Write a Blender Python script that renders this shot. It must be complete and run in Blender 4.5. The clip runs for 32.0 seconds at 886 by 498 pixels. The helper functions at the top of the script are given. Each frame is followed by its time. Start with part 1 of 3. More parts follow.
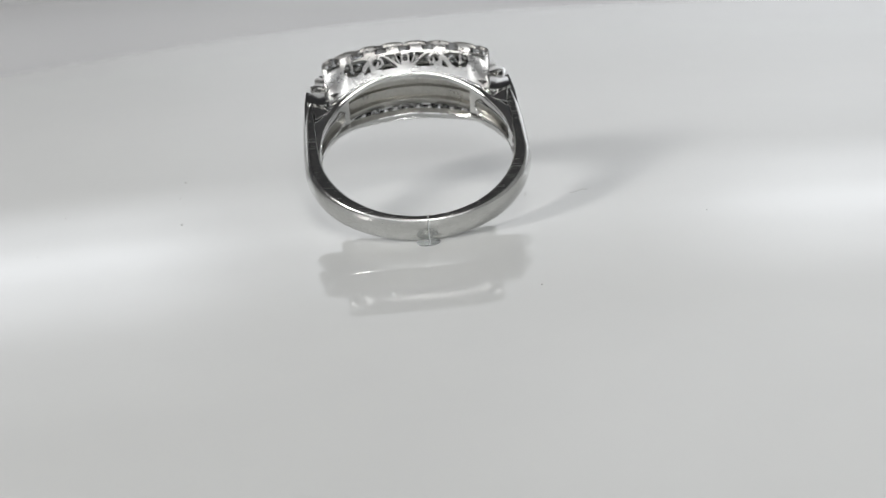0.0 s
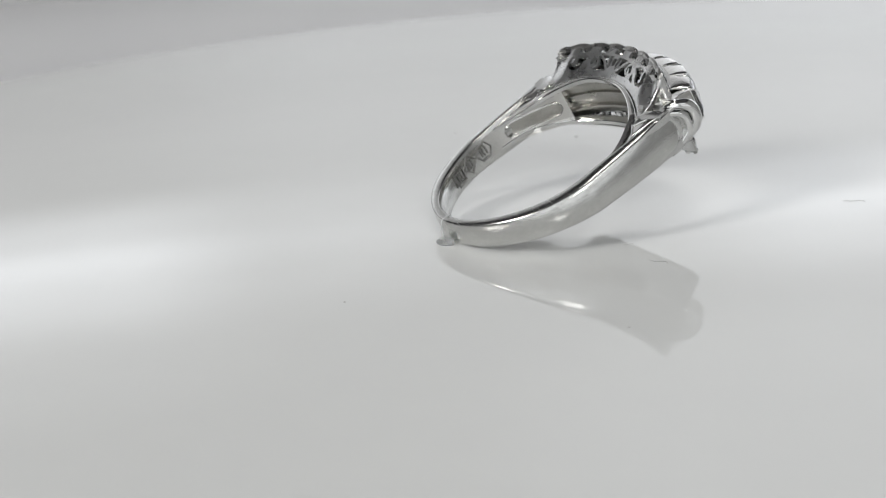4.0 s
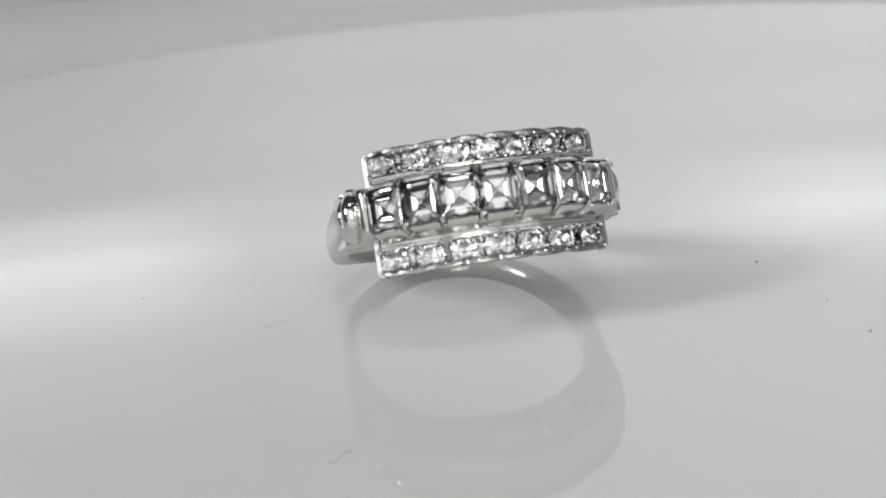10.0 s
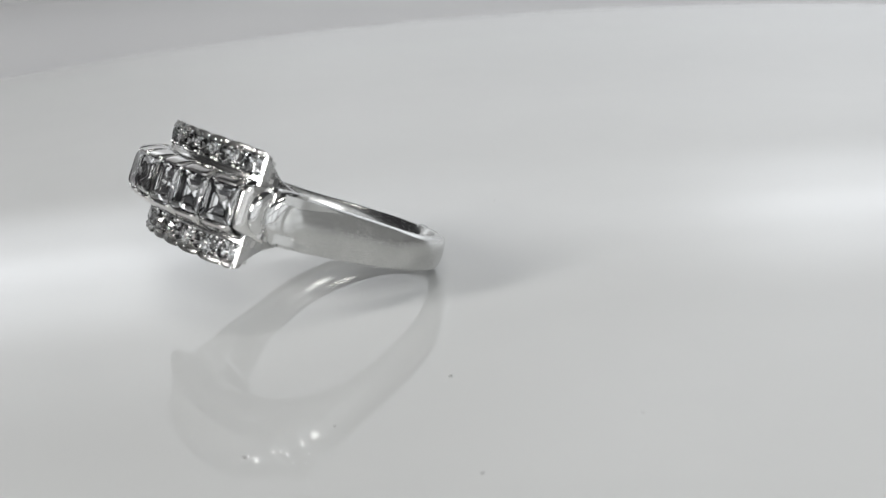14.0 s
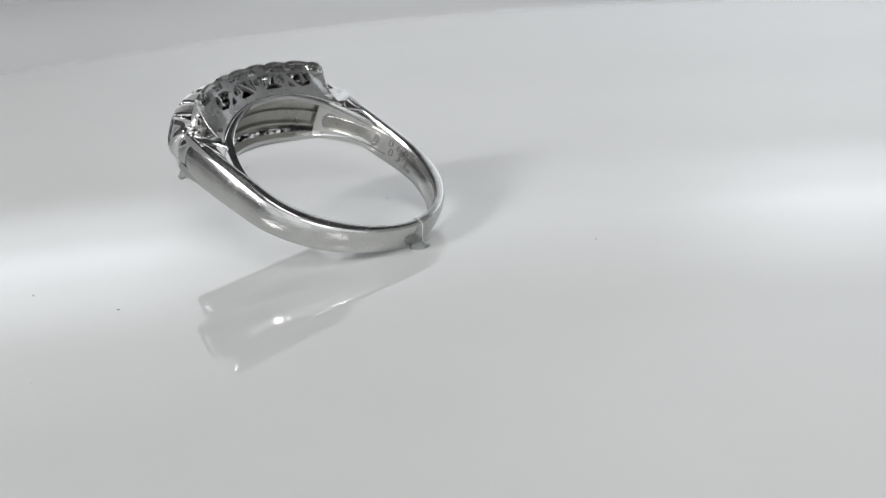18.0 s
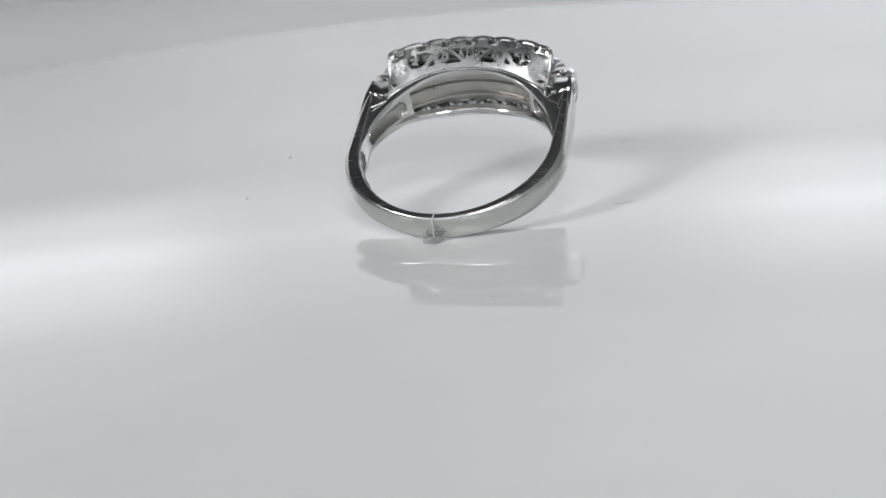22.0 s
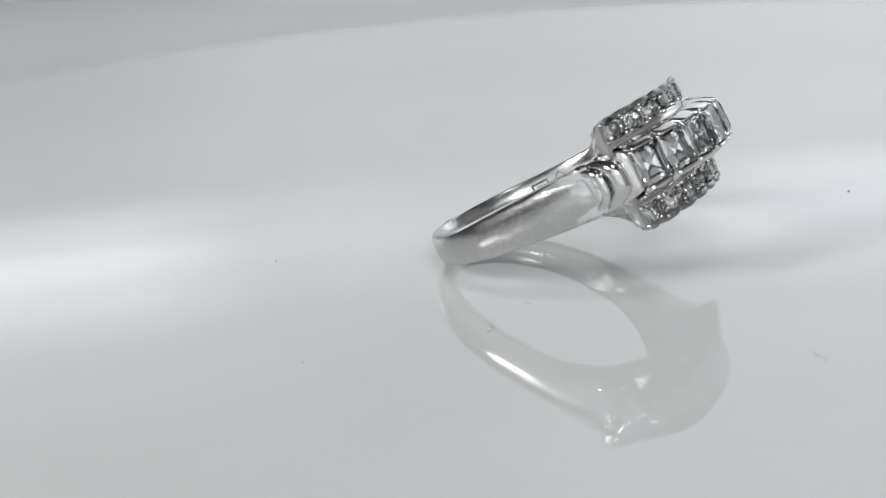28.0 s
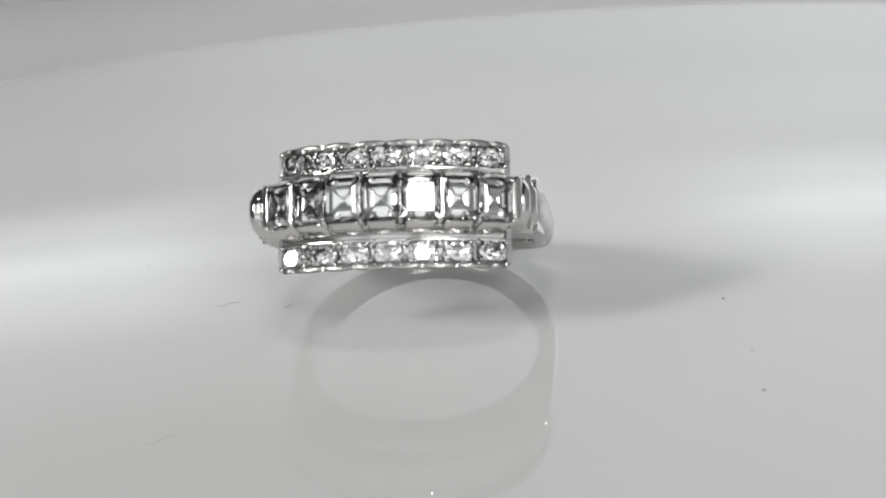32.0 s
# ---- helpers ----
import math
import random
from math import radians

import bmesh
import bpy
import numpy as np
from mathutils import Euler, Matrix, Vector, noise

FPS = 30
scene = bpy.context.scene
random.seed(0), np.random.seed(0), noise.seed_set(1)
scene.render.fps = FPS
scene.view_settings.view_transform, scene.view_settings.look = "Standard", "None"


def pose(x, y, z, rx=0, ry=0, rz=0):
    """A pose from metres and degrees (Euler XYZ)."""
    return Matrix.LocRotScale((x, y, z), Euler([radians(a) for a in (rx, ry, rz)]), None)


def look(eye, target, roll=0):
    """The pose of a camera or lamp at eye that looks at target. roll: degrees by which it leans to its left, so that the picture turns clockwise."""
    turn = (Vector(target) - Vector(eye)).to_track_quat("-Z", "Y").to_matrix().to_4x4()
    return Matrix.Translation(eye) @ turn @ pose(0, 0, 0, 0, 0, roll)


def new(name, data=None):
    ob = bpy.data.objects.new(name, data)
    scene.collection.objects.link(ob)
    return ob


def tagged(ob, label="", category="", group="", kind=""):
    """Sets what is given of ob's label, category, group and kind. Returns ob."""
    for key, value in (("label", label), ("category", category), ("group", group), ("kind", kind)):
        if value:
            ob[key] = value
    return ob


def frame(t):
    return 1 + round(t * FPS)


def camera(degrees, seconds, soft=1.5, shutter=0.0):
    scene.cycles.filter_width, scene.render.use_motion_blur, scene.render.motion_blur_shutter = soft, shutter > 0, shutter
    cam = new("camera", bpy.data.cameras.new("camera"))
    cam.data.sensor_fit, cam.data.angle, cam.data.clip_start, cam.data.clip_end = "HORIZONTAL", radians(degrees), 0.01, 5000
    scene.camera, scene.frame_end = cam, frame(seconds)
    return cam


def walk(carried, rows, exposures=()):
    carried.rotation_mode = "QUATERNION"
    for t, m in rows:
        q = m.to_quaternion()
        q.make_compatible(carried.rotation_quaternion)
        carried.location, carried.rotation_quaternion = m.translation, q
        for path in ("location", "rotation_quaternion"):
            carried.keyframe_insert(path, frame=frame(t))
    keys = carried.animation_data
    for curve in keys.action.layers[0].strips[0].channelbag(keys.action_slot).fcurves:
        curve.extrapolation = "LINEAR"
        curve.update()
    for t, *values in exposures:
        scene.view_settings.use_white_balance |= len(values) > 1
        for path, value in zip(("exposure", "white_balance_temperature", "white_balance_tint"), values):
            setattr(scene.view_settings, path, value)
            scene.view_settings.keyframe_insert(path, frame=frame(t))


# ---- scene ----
# ---- camera: stands still before the turntable, its lens a long one ----
cam = camera(38.06, 32.0, soft=1.0)
cam.data.dof.use_dof, cam.data.dof.focus_distance, cam.data.dof.aperture_fstop = True, 0.106, 60.0
EYE = (0.0, -0.10568, 0.035573)
AIM = (0.000595, -0.005714, 0.001754)
AIM_END = (0.000595, -0.005714, 0.001622)      # the tripod sinks by a hair
# the camera's own brightness and white balance wander a little as the stones flash
METER = [(0.0, -0.075, 6510, 10), (1.0, -0.065, 6512, 10), (3.0, -0.060, 6515, 10), (5.5, -0.165, 6519, 10), (6.0, -0.145, 6520, 10),
         (7.0, -0.085, 6525, 10), (8.0, -0.065, 6530, 10), (9.5, -0.165, 6540, 10), (10.0, -0.180, 6545, 10), (11.5, -0.185, 6545, 10),
         (12.0, -0.165, 6545, 10), (13.0, -0.140, 6530, 10), (14.0, -0.115, 6480, 10), (17.0, -0.090, 6460, 10),
         (19.0, -0.060, 6380, 10), (20.0, -0.080, 6350, 10), (21.0, -0.075, 6325, 10), (24.0, -0.060, 6340, 10),
         (26.5, -0.165, 6346, 10), (27.0, -0.145, 6348, 10), (28.0, -0.085, 6350, 10), (29.0, -0.065, 6410, 10),
         (30.5, -0.165, 6520, 10), (31.0, -0.180, 6535, 10), (32.0, -0.185, 6545, 10)]
walk(cam, [(0.0, look(EYE, AIM, -4.45)), (32.0, look(EYE, AIM_END, -4.45))], exposures=METER)

# ---- light ----
world = bpy.data.worlds.new("room_air")
scene.world = world
world.use_nodes = True
world.node_tree.nodes["Background"].inputs["Color"].default_value = (0.62, 0.66, 0.72, 1)
world.node_tree.nodes["Background"].inputs["Strength"].default_value = 0.02


def area(name, eye, target, w, h, watts, colour):
    lamp = bpy.data.lights.new(name, "AREA")
    lamp.shape, lamp.size, lamp.size_y, lamp.energy, lamp.color = "RECTANGLE", w, h, watts, colour
    ob = new(name, lamp)
    ob.matrix_world = look(eye, target)
    return ob


area("key_lamp", (-1.27, -0.64, 0.77), (0, 0.005, 0), 0.27, 0.33, 12.4, (1.0, 0.988, 0.97))
# two unseen fill lamps, added for sparkle on the stones and front brightness
area("sparkle_fill", (0.05, -0.42, 1.35), (0, 0, 0), 0.30, 0.26, 2.1, (1.0, 0.98, 0.95))
area("front_fill", (0.17, -0.87, 0.60), (0, 0, 0.01), 0.26, 0.22, 2.2, (1.0, 0.99, 0.97))


def added_window_panes():
    """Daylight-coloured fill from an unseen window added behind the camera, four panes wide and three high."""
    for i in range(4):
        for j in range(3):
            eye = Vector((-1.22 + 0.74 * i, -1.32, 0.20 + 0.56 * j))
            area("added_window_light", eye, eye + Vector((0, 1, 0)), 0.64, 0.47, 0.95, (0.95, 0.98, 1.0))


added_window_panes()


# ---- materials ----
def material(name):
    m = bpy.data.materials.new(name)
    m.use_nodes = True
    nodes, links = m.node_tree.nodes, m.node_tree.links
    return m, nodes, links, nodes["Principled BSDF"]


def varied(name, c1, c2, scale, rough=0.5, rough2=None, metal=0.0, bump=0.0, bump_scale=None, coat=0.0, spec=0.5, stretch=(1, 1, 1), depth=0.001):
    """A surface whose colour and roughness wander between two values at two scales, with fine relief."""
    m, nodes, links, bsdf = material(name)
    tc = nodes.new("ShaderNodeTexCoord")
    mp = nodes.new("ShaderNodeMapping")
    mp.inputs["Scale"].default_value = stretch
    links.new(tc.outputs["Object"], mp.inputs["Vector"])
    big = nodes.new("ShaderNodeTexNoise")
    big.inputs["Scale"].default_value, big.inputs["Detail"].default_value = scale, 6
    fine = nodes.new("ShaderNodeTexNoise")
    fine.inputs["Scale"].default_value, fine.inputs["Detail"].default_value = scale * 9, 4
    for n in (big, fine):
        links.new(mp.outputs["Vector"], n.inputs["Vector"])
    mix = nodes.new("ShaderNodeMath")
    mix.operation = "MULTIPLY_ADD"
    mix.inputs[1].default_value = 0.35
    links.new(fine.outputs["Fac"], mix.inputs[0])
    half = nodes.new("ShaderNodeMath")
    half.operation = "MULTIPLY"
    half.inputs[1].default_value = 0.65
    links.new(big.outputs["Fac"], half.inputs[0])
    links.new(half.outputs[0], mix.inputs[2])
    ramp = nodes.new("ShaderNodeValToRGB")
    ramp.color_ramp.elements[0].position, ramp.color_ramp.elements[1].position = 0.3, 0.7
    ramp.color_ramp.elements[0].color, ramp.color_ramp.elements[1].color = (*c1, 1), (*c2, 1)
    links.new(mix.outputs[0], ramp.inputs["Fac"])
    links.new(ramp.outputs["Color"], bsdf.inputs["Base Color"])
    rr = nodes.new("ShaderNodeMapRange")
    rr.inputs["From Min"].default_value, rr.inputs["From Max"].default_value = 0.3, 0.7
    rr.inputs["To Min"].default_value, rr.inputs["To Max"].default_value = rough, rough if rough2 is None else rough2
    links.new(mix.outputs[0], rr.inputs["Value"])
    links.new(rr.outputs["Result"], bsdf.inputs["Roughness"])
    bsdf.inputs["Metallic"].default_value = metal
    bsdf.inputs["Coat Weight"].default_value = coat
    bsdf.inputs["Specular IOR Level"].default_value = spec
    if bump:
        bn = nodes.new("ShaderNodeTexNoise")
        bn.inputs["Scale"].default_value, bn.inputs["Detail"].default_value = bump_scale or scale * 5, 5
        links.new(mp.outputs["Vector"], bn.inputs["Vector"])
        b = nodes.new("ShaderNodeBump")
        b.inputs["Strength"].default_value, b.inputs["Distance"].default_value = bump, depth
        links.new(bn.outputs["Fac"], b.inputs["Height"])
        links.new(b.outputs["Normal"], bsdf.inputs["Normal"])
    return m


PLATINUM = varied("polished_platinum", (0.67, 0.67, 0.66), (0.75, 0.75, 0.74), 260, 0.07, 0.15, 1.0, 0.12, 900, depth=0.00004)
PLATINUM_WORN = varied("worn_platinum", (0.55, 0.55, 0.535), (0.68, 0.68, 0.665), 300, 0.15, 0.27, 1.0, 0.14, 1800, depth=0.00004)
PLATINUM_SATIN = varied("satin_platinum", (0.68, 0.67, 0.65), (0.77, 0.76, 0.74), 300, 0.10, 0.20, 1.0, 0.25, 1600, depth=0.00004)
# rough cast metal, its colour darkened to stand for shade in the hollows
PLATINUM_CAST_SHADE = varied("shaded_cast_platinum", (0.40, 0.39, 0.36), (0.58, 0.57, 0.54), 500, 0.24, 0.42, 1.0, 0.5, 2600, depth=0.00005)
ACRYLIC = varied("white_acrylic", (0.74, 0.75, 0.745), (0.77, 0.78, 0.77), 18, 0.012, 0.028, 0.0, 0.0, spec=0.5)
TABLE = varied("white_table_laminate", (0.63, 0.63, 0.64), (0.69, 0.69, 0.69), 9, 0.35, 0.5, 0.0, 0.1, 60)
PALE = varied("pale_reflection_wall", (0.60, 0.60, 0.59), (0.66, 0.66, 0.65), 3, 0.7, 0.8, 0.0, 0.1, 40)
WALL = varied("dark_reflection_wall", (0.13, 0.13, 0.135), (0.16, 0.16, 0.165), 3, 0.7, 0.8, 0.0, 0.1, 40)
LINT = varied("grey_lint", (0.42, 0.42, 0.42), (0.54, 0.53, 0.52), 900, 0.8)
PLATINUM_MATTE = varied("matte_platinum", (0.50, 0.50, 0.495), (0.65, 0.65, 0.645), 420, 0.22, 0.36, 1.0, 0.5, 2400, depth=0.00004)
# rim metal with the room's dark reflections painted into its colour
PLATINUM_DARK_REFLEX = varied("platinum_painted_dark", (0.26, 0.255, 0.245), (0.52, 0.515, 0.50), 700, 0.22, 0.38, 1.0, 0.4, 2600, depth=0.00004)
STAMP = varied("stamped_platinum", (0.26, 0.26, 0.25), (0.40, 0.39, 0.38), 900, 0.4, 0.5, 1.0)

def scratched(m):
    """Fine scratches in three directions and small dull rubs over a worn metal."""
    nodes, links = m.node_tree.nodes, m.node_tree.links
    bsdf = nodes["Principled BSDF"]
    tc = nodes.new("ShaderNodeTexCoord")
    total = None
    for turn, stretch in (((0.4, 0.2, 0.5), (420, 9000, 9000)), ((1.2, 0.7, 1.9), (520, 12000, 12000)), ((0.1, 1.3, 2.7), (380, 10000, 10000))):
        mp = nodes.new("ShaderNodeMapping")
        mp.inputs["Rotation"].default_value, mp.inputs["Scale"].default_value = turn, stretch
        links.new(tc.outputs["Object"], mp.inputs["Vector"])
        n = nodes.new("ShaderNodeTexNoise")
        n.inputs["Scale"].default_value, n.inputs["Detail"].default_value = 1.0, 2
        links.new(mp.outputs["Vector"], n.inputs["Vector"])
        r = nodes.new("ShaderNodeMapRange")
        r.inputs["From Min"].default_value, r.inputs["From Max"].default_value = 0.62, 0.72
        links.new(n.outputs["Fac"], r.inputs["Value"])
        if total is None:
            total = r.outputs["Result"]
        else:
            a = nodes.new("ShaderNodeMath")
            a.operation = "MAXIMUM"
            links.new(total, a.inputs[0])
            links.new(r.outputs["Result"], a.inputs[1])
            total = a.outputs[0]
    old_rough, old_normal = bsdf.inputs["Roughness"].links[0].from_socket, bsdf.inputs["Normal"].links[0].from_socket
    add = nodes.new("ShaderNodeMath")
    add.operation = "MULTIPLY_ADD"
    add.inputs[1].default_value = 0.10
    links.new(total, add.inputs[0])
    links.new(old_rough, add.inputs[2])
    links.new(add.outputs[0], bsdf.inputs["Roughness"])
    b = nodes.new("ShaderNodeBump")
    b.invert = True
    b.inputs["Strength"].default_value, b.inputs["Distance"].default_value = 0.12, 0.00002
    links.new(total, b.inputs["Height"])
    links.new(old_normal, b.inputs["Normal"])
    links.new(b.outputs["Normal"], bsdf.inputs["Normal"])


scratched(PLATINUM_WORN)

DIAMOND, _n, _l, _b = material("clear_diamond")
_b.inputs["Base Color"].default_value = (0.99, 0.99, 0.99, 1)
_b.inputs["Transmission Weight"].default_value = 1.0
_b.inputs["IOR"].default_value = 2.42
_b.inputs["Roughness"].default_value = 0.0

GLUE, _n, _l, _b = material("clear_wax")
_b.inputs["Base Color"].default_value = (0.97, 0.99, 0.99, 1)
_b.inputs["Transmission Weight"].default_value = 0.9
_b.inputs["IOR"].default_value = 1.45
_b.inputs["Roughness"].default_value = 0.18

NYLON, _n, _l, _b = material("clear_nylon")
_b.inputs["Base Color"].default_value = (0.90, 0.92, 0.92, 1)
_b.inputs["Transmission Weight"].default_value = 0.6
_b.inputs["IOR"].default_value = 1.53
_b.inputs["Roughness"].default_value = 0.15


# ---- building helpers ----
def part(name, bm, mat, parent, label="", smooth=None):
    """Links a bmesh as one mesh object under a thing or a part (smooth: the angle up to which edges are shaded soft)."""
    me = bpy.data.meshes.new(name)
    bmesh.ops.recalc_face_normals(bm, faces=bm.faces)
    if smooth is not None:
        for e in bm.edges:
            e.smooth = len(e.link_faces) == 2 and e.calc_face_angle(0) < radians(smooth)
        for f in bm.faces:
            f.smooth = True
    bm.to_mesh(me)
    bm.free()
    me.materials.append(mat)
    ob = new(name, me)
    ob.parent = parent
    if label:
        ob["label"] = label
    return ob


def loft(bm, sections, close_ring=True, caps=True):
    """Joins equal rings of points into a skin."""
    rows = [[bm.verts.new(p) for p in s] for s in sections]
    n = len(rows[0])
    for a, b in zip(rows, rows[1:]):
        for i in range(n if close_ring else n - 1):
            j = (i + 1) % n
            bm.faces.new((a[i], a[j], b[j], b[i]))
    if caps:
        bm.faces.new(rows[0])
        bm.faces.new(rows[-1])
    return rows


def tube(bm, path, r, seg=8):
    """A round wire along a path of points; r is one radius or one for each point."""
    path = [Vector(p) for p in path]
    rs = r if isinstance(r, (list, tuple)) else [r] * len(path)
    secs, side = [], None
    for i, p in enumerate(path):
        d = (path[min(i + 1, len(path) - 1)] - path[max(i - 1, 0)]).normalized()
        if side is None:
            side = d.orthogonal().normalized()
        side = (side - d * side.dot(d)).normalized()
        up = d.cross(side)
        secs.append([p + (side * math.cos(2 * math.pi * k / seg) + up * math.sin(2 * math.pi * k / seg)) * rs[i] for k in range(seg)])
    loft(bm, secs)


def plain_box(bm, lo, hi):
    vs = [bm.verts.new((x, y, z)) for x in (lo[0], hi[0]) for y in (lo[1], hi[1]) for z in (lo[2], hi[2])]
    for f in ((0, 1, 3, 2), (4, 6, 7, 5), (0, 4, 5, 1), (2, 3, 7, 6), (0, 2, 6, 4), (1, 5, 7, 3)):
        bm.faces.new([vs[i] for i in f])


def to_polygon(px, py, poly):
    """Distance of grid points to a closed polygon, negative inside."""
    dist, inside = np.full(px.shape, 1e9), np.zeros(px.shape, bool)
    for (ax, ay), (bx, by) in zip(poly, poly[1:] + poly[:1]):
        dx, dy = bx - ax, by - ay
        t = np.clip(((px - ax) * dx + (py - ay) * dy) / (dx * dx + dy * dy + 1e-12), 0, 1)
        dist = np.minimum(dist, np.hypot(px - ax - t * dx, py - ay - t * dy))
        inside ^= ((ay > py) != (by > py)) & (px < (bx - ax) * (py - ay) / (by - ay + 1e-12) + ax)
    return np.where(inside, -dist, dist)


def to_line(px, py, line):
    """Distance of grid points to a broken line."""
    dist = np.full(px.shape, 1e9)
    for (ax, ay), (bx, by) in zip(line, line[1:]):
        dx, dy = bx - ax, by - ay
        t = np.clip(((px - ax) * dx + (py - ay) * dy) / (dx * dx + dy * dy + 1e-12), 0, 1)
        dist = np.minimum(dist, np.hypot(px - ax - t * dx, py - ay - t * dy))
    return dist


def pierced_sheet(bm, ga, gb, metal, front, back):
    """A sheet of metal with openings: ga, gb are the two grids of parameters, metal is positive where there is metal,
    front and back give the two faces' points. The openings' edges follow the zero line."""
    na, nb = ga.shape
    made = {}

    def vert(key, a, b):
        if key not in made:
            made[key] = (bm.verts.new(front(a, b)), bm.verts.new(back(a, b)))
        return made[key]
    for i in range(na - 1):
        for j in range(nb - 1):
            ring = ((i, j), (i + 1, j), (i + 1, j + 1), (i, j + 1))
            vals = [metal[c] for c in ring]
            if max(vals) <= 0:
                continue
            poly, kinds = [], []
            for k in range(4):
                c, d = ring[k], ring[(k + 1) % 4]
                f, g = vals[k], vals[(k + 1) % 4]
                if f > 0:
                    poly.append(vert(c, ga[c], gb[c]))
                    kinds.append(0)
                if (f > 0) != (g > 0):
                    t = f / (f - g)
                    poly.append(vert((min(c, d), max(c, d)), ga[c] + (ga[d] - ga[c]) * t, gb[c] + (gb[d] - gb[c]) * t))
                    kinds.append(1 if f > 0 else 2)
            bm.faces.new([v[0] for v in poly])
            bm.faces.new([v[1] for v in reversed(poly)])
            for k in range(len(poly)):
                if kinds[k] == 1 and kinds[(k + 1) % len(poly)] == 2:
                    q, r = poly[k], poly[(k + 1) % len(poly)]
                    bm.faces.new((q[0], q[1], r[1], r[0]))
    outer = [[(i, j) for i in range(na)] for j in (0, nb - 1)] + [[(i, j) for j in range(nb)] for i in (0, na - 1)]
    for line in outer:
        for c, d in zip(line, line[1:]):
            if c in made and d in made:
                q, r = made[c], made[d]
                bm.faces.new((q[0], q[1], r[1], r[0]))


# ---- the setting: table, backdrop, room ----
def setting():
    bm = bmesh.new()
    plain_box(bm, (-0.95, -0.75, -0.070), (0.95, 0.70, -0.040))
    bmesh.ops.bevel(bm, geom=list(bm.edges), offset=0.003, segments=2, affect="EDGES")
    tagged(part("tabletop", bm, TABLE, None, smooth=40), "white laminate tabletop under the turntable", "table", kind="structure")
    # unseen enclosure; pale and dark sides are set to shape reflections in the ring
    walls = {
        "wall_north": ((-1.5, 1.5, -0.07), (1.5, 1.6, 1.8)), "wall_south": ((-1.5, -1.6, -0.07), (1.5, -1.5, 1.8)),
        "wall_west": ((-1.6, -1.6, -0.07), (-1.5, 1.6, 1.8)), "wall_east": ((1.5, -1.6, -0.07), (1.6, 1.6, 1.8)),
        "floor": ((-1.6, -1.6, -0.17), (1.6, 1.6, -0.07)), "ceiling": ((-1.6, -1.6, 1.8), (1.6, 1.6, 1.9))}
    for name, (lo, hi) in walls.items():
        bm = bmesh.new()
        plain_box(bm, lo, hi)
        pale = name in ("wall_south", "wall_east")
        tagged(part(name, bm, PALE if pale else WALL, None), "plain pale room surface, unseen, added to brighten reflections" if pale else "plain dark room surface, unseen, added to darken reflections", "room", kind="structure")


setting()


def diffuser():
    """A long soft light panel, unseen behind the table, its glow painted brightest along its middle."""
    m, nodes, links, bsdf = material("painted_glow_panel")
    tc = nodes.new("ShaderNodeTexCoord")
    sep = nodes.new("ShaderNodeSeparateXYZ")
    links.new(tc.outputs["Generated"], sep.inputs[0])
    def profile(axis, stops):
        ramp = nodes.new("ShaderNodeValToRGB")
        ramp.color_ramp.interpolation = "EASE"
        ramp.color_ramp.elements[0].position, ramp.color_ramp.elements[1].position = stops[0][0], stops[-1][0]
        for e, (_, v) in zip(ramp.color_ramp.elements, (stops[0], stops[-1])):
            e.color = (v, v, v, 1)
        for pos, v in stops[1:-1]:
            ramp.color_ramp.elements.new(pos).color = (v, v, v, 1)
        links.new(sep.outputs[axis], ramp.inputs["Fac"])
        return ramp.outputs["Color"]

    def combine(kind, a, b):
        n = nodes.new("ShaderNodeMath")
        n.operation = kind
        links.new(a, n.inputs[0])
        if isinstance(b, float):
            n.inputs[1].default_value = b
        else:
            links.new(b, n.inputs[1])
        return n.outputs[0]
    # two bright bands painted into the emission left and right, and a dim glow all over it
    painted_bands = combine("MULTIPLY", profile("Z", ((0.0, 0.0), (0.30, 0.04), (0.357, 0.55), (0.393, 1.0), (0.43, 0.80), (0.52, 0.24), (0.65, 0.0))),
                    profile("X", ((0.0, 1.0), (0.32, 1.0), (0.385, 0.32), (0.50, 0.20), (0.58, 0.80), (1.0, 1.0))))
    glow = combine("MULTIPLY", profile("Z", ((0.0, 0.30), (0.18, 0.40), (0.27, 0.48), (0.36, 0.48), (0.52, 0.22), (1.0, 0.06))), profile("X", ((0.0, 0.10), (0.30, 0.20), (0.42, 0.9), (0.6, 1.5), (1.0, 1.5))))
    # a wider glowing patch painted high up on one side, to lighten the disc's near right
    painted_patch = combine("MULTIPLY", profile("Z", ((0.42, 0.0), (0.66, 0.65), (1.0, 0.65))), profile("X", ((0.40, 0.0), (0.53, 0.75), (0.66, 1.0), (1.0, 1.0))))
    glow = combine("ADD", glow, painted_patch)
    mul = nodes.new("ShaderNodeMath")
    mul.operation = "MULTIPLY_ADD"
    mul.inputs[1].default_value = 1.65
    links.new(painted_bands, mul.inputs[0])
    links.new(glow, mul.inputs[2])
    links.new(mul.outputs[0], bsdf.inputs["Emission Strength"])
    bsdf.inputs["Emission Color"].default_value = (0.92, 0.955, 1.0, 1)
    bsdf.inputs["Base Color"].default_value = (0.4, 0.4, 0.4, 1)
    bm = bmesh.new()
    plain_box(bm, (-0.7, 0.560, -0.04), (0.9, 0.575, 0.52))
    tagged(part("light_panel", bm, m, None), "long soft white light panel out of view behind the table, bright bands painted on", "lamp", kind="structure")


diffuser()


# ---- the turntable ----
DISC_R = 0.1261
DISC_AT, DISC_OFF = (0.0122, 0.0103), 0.0039     # the disc sits a little off the middle and sways as it turns


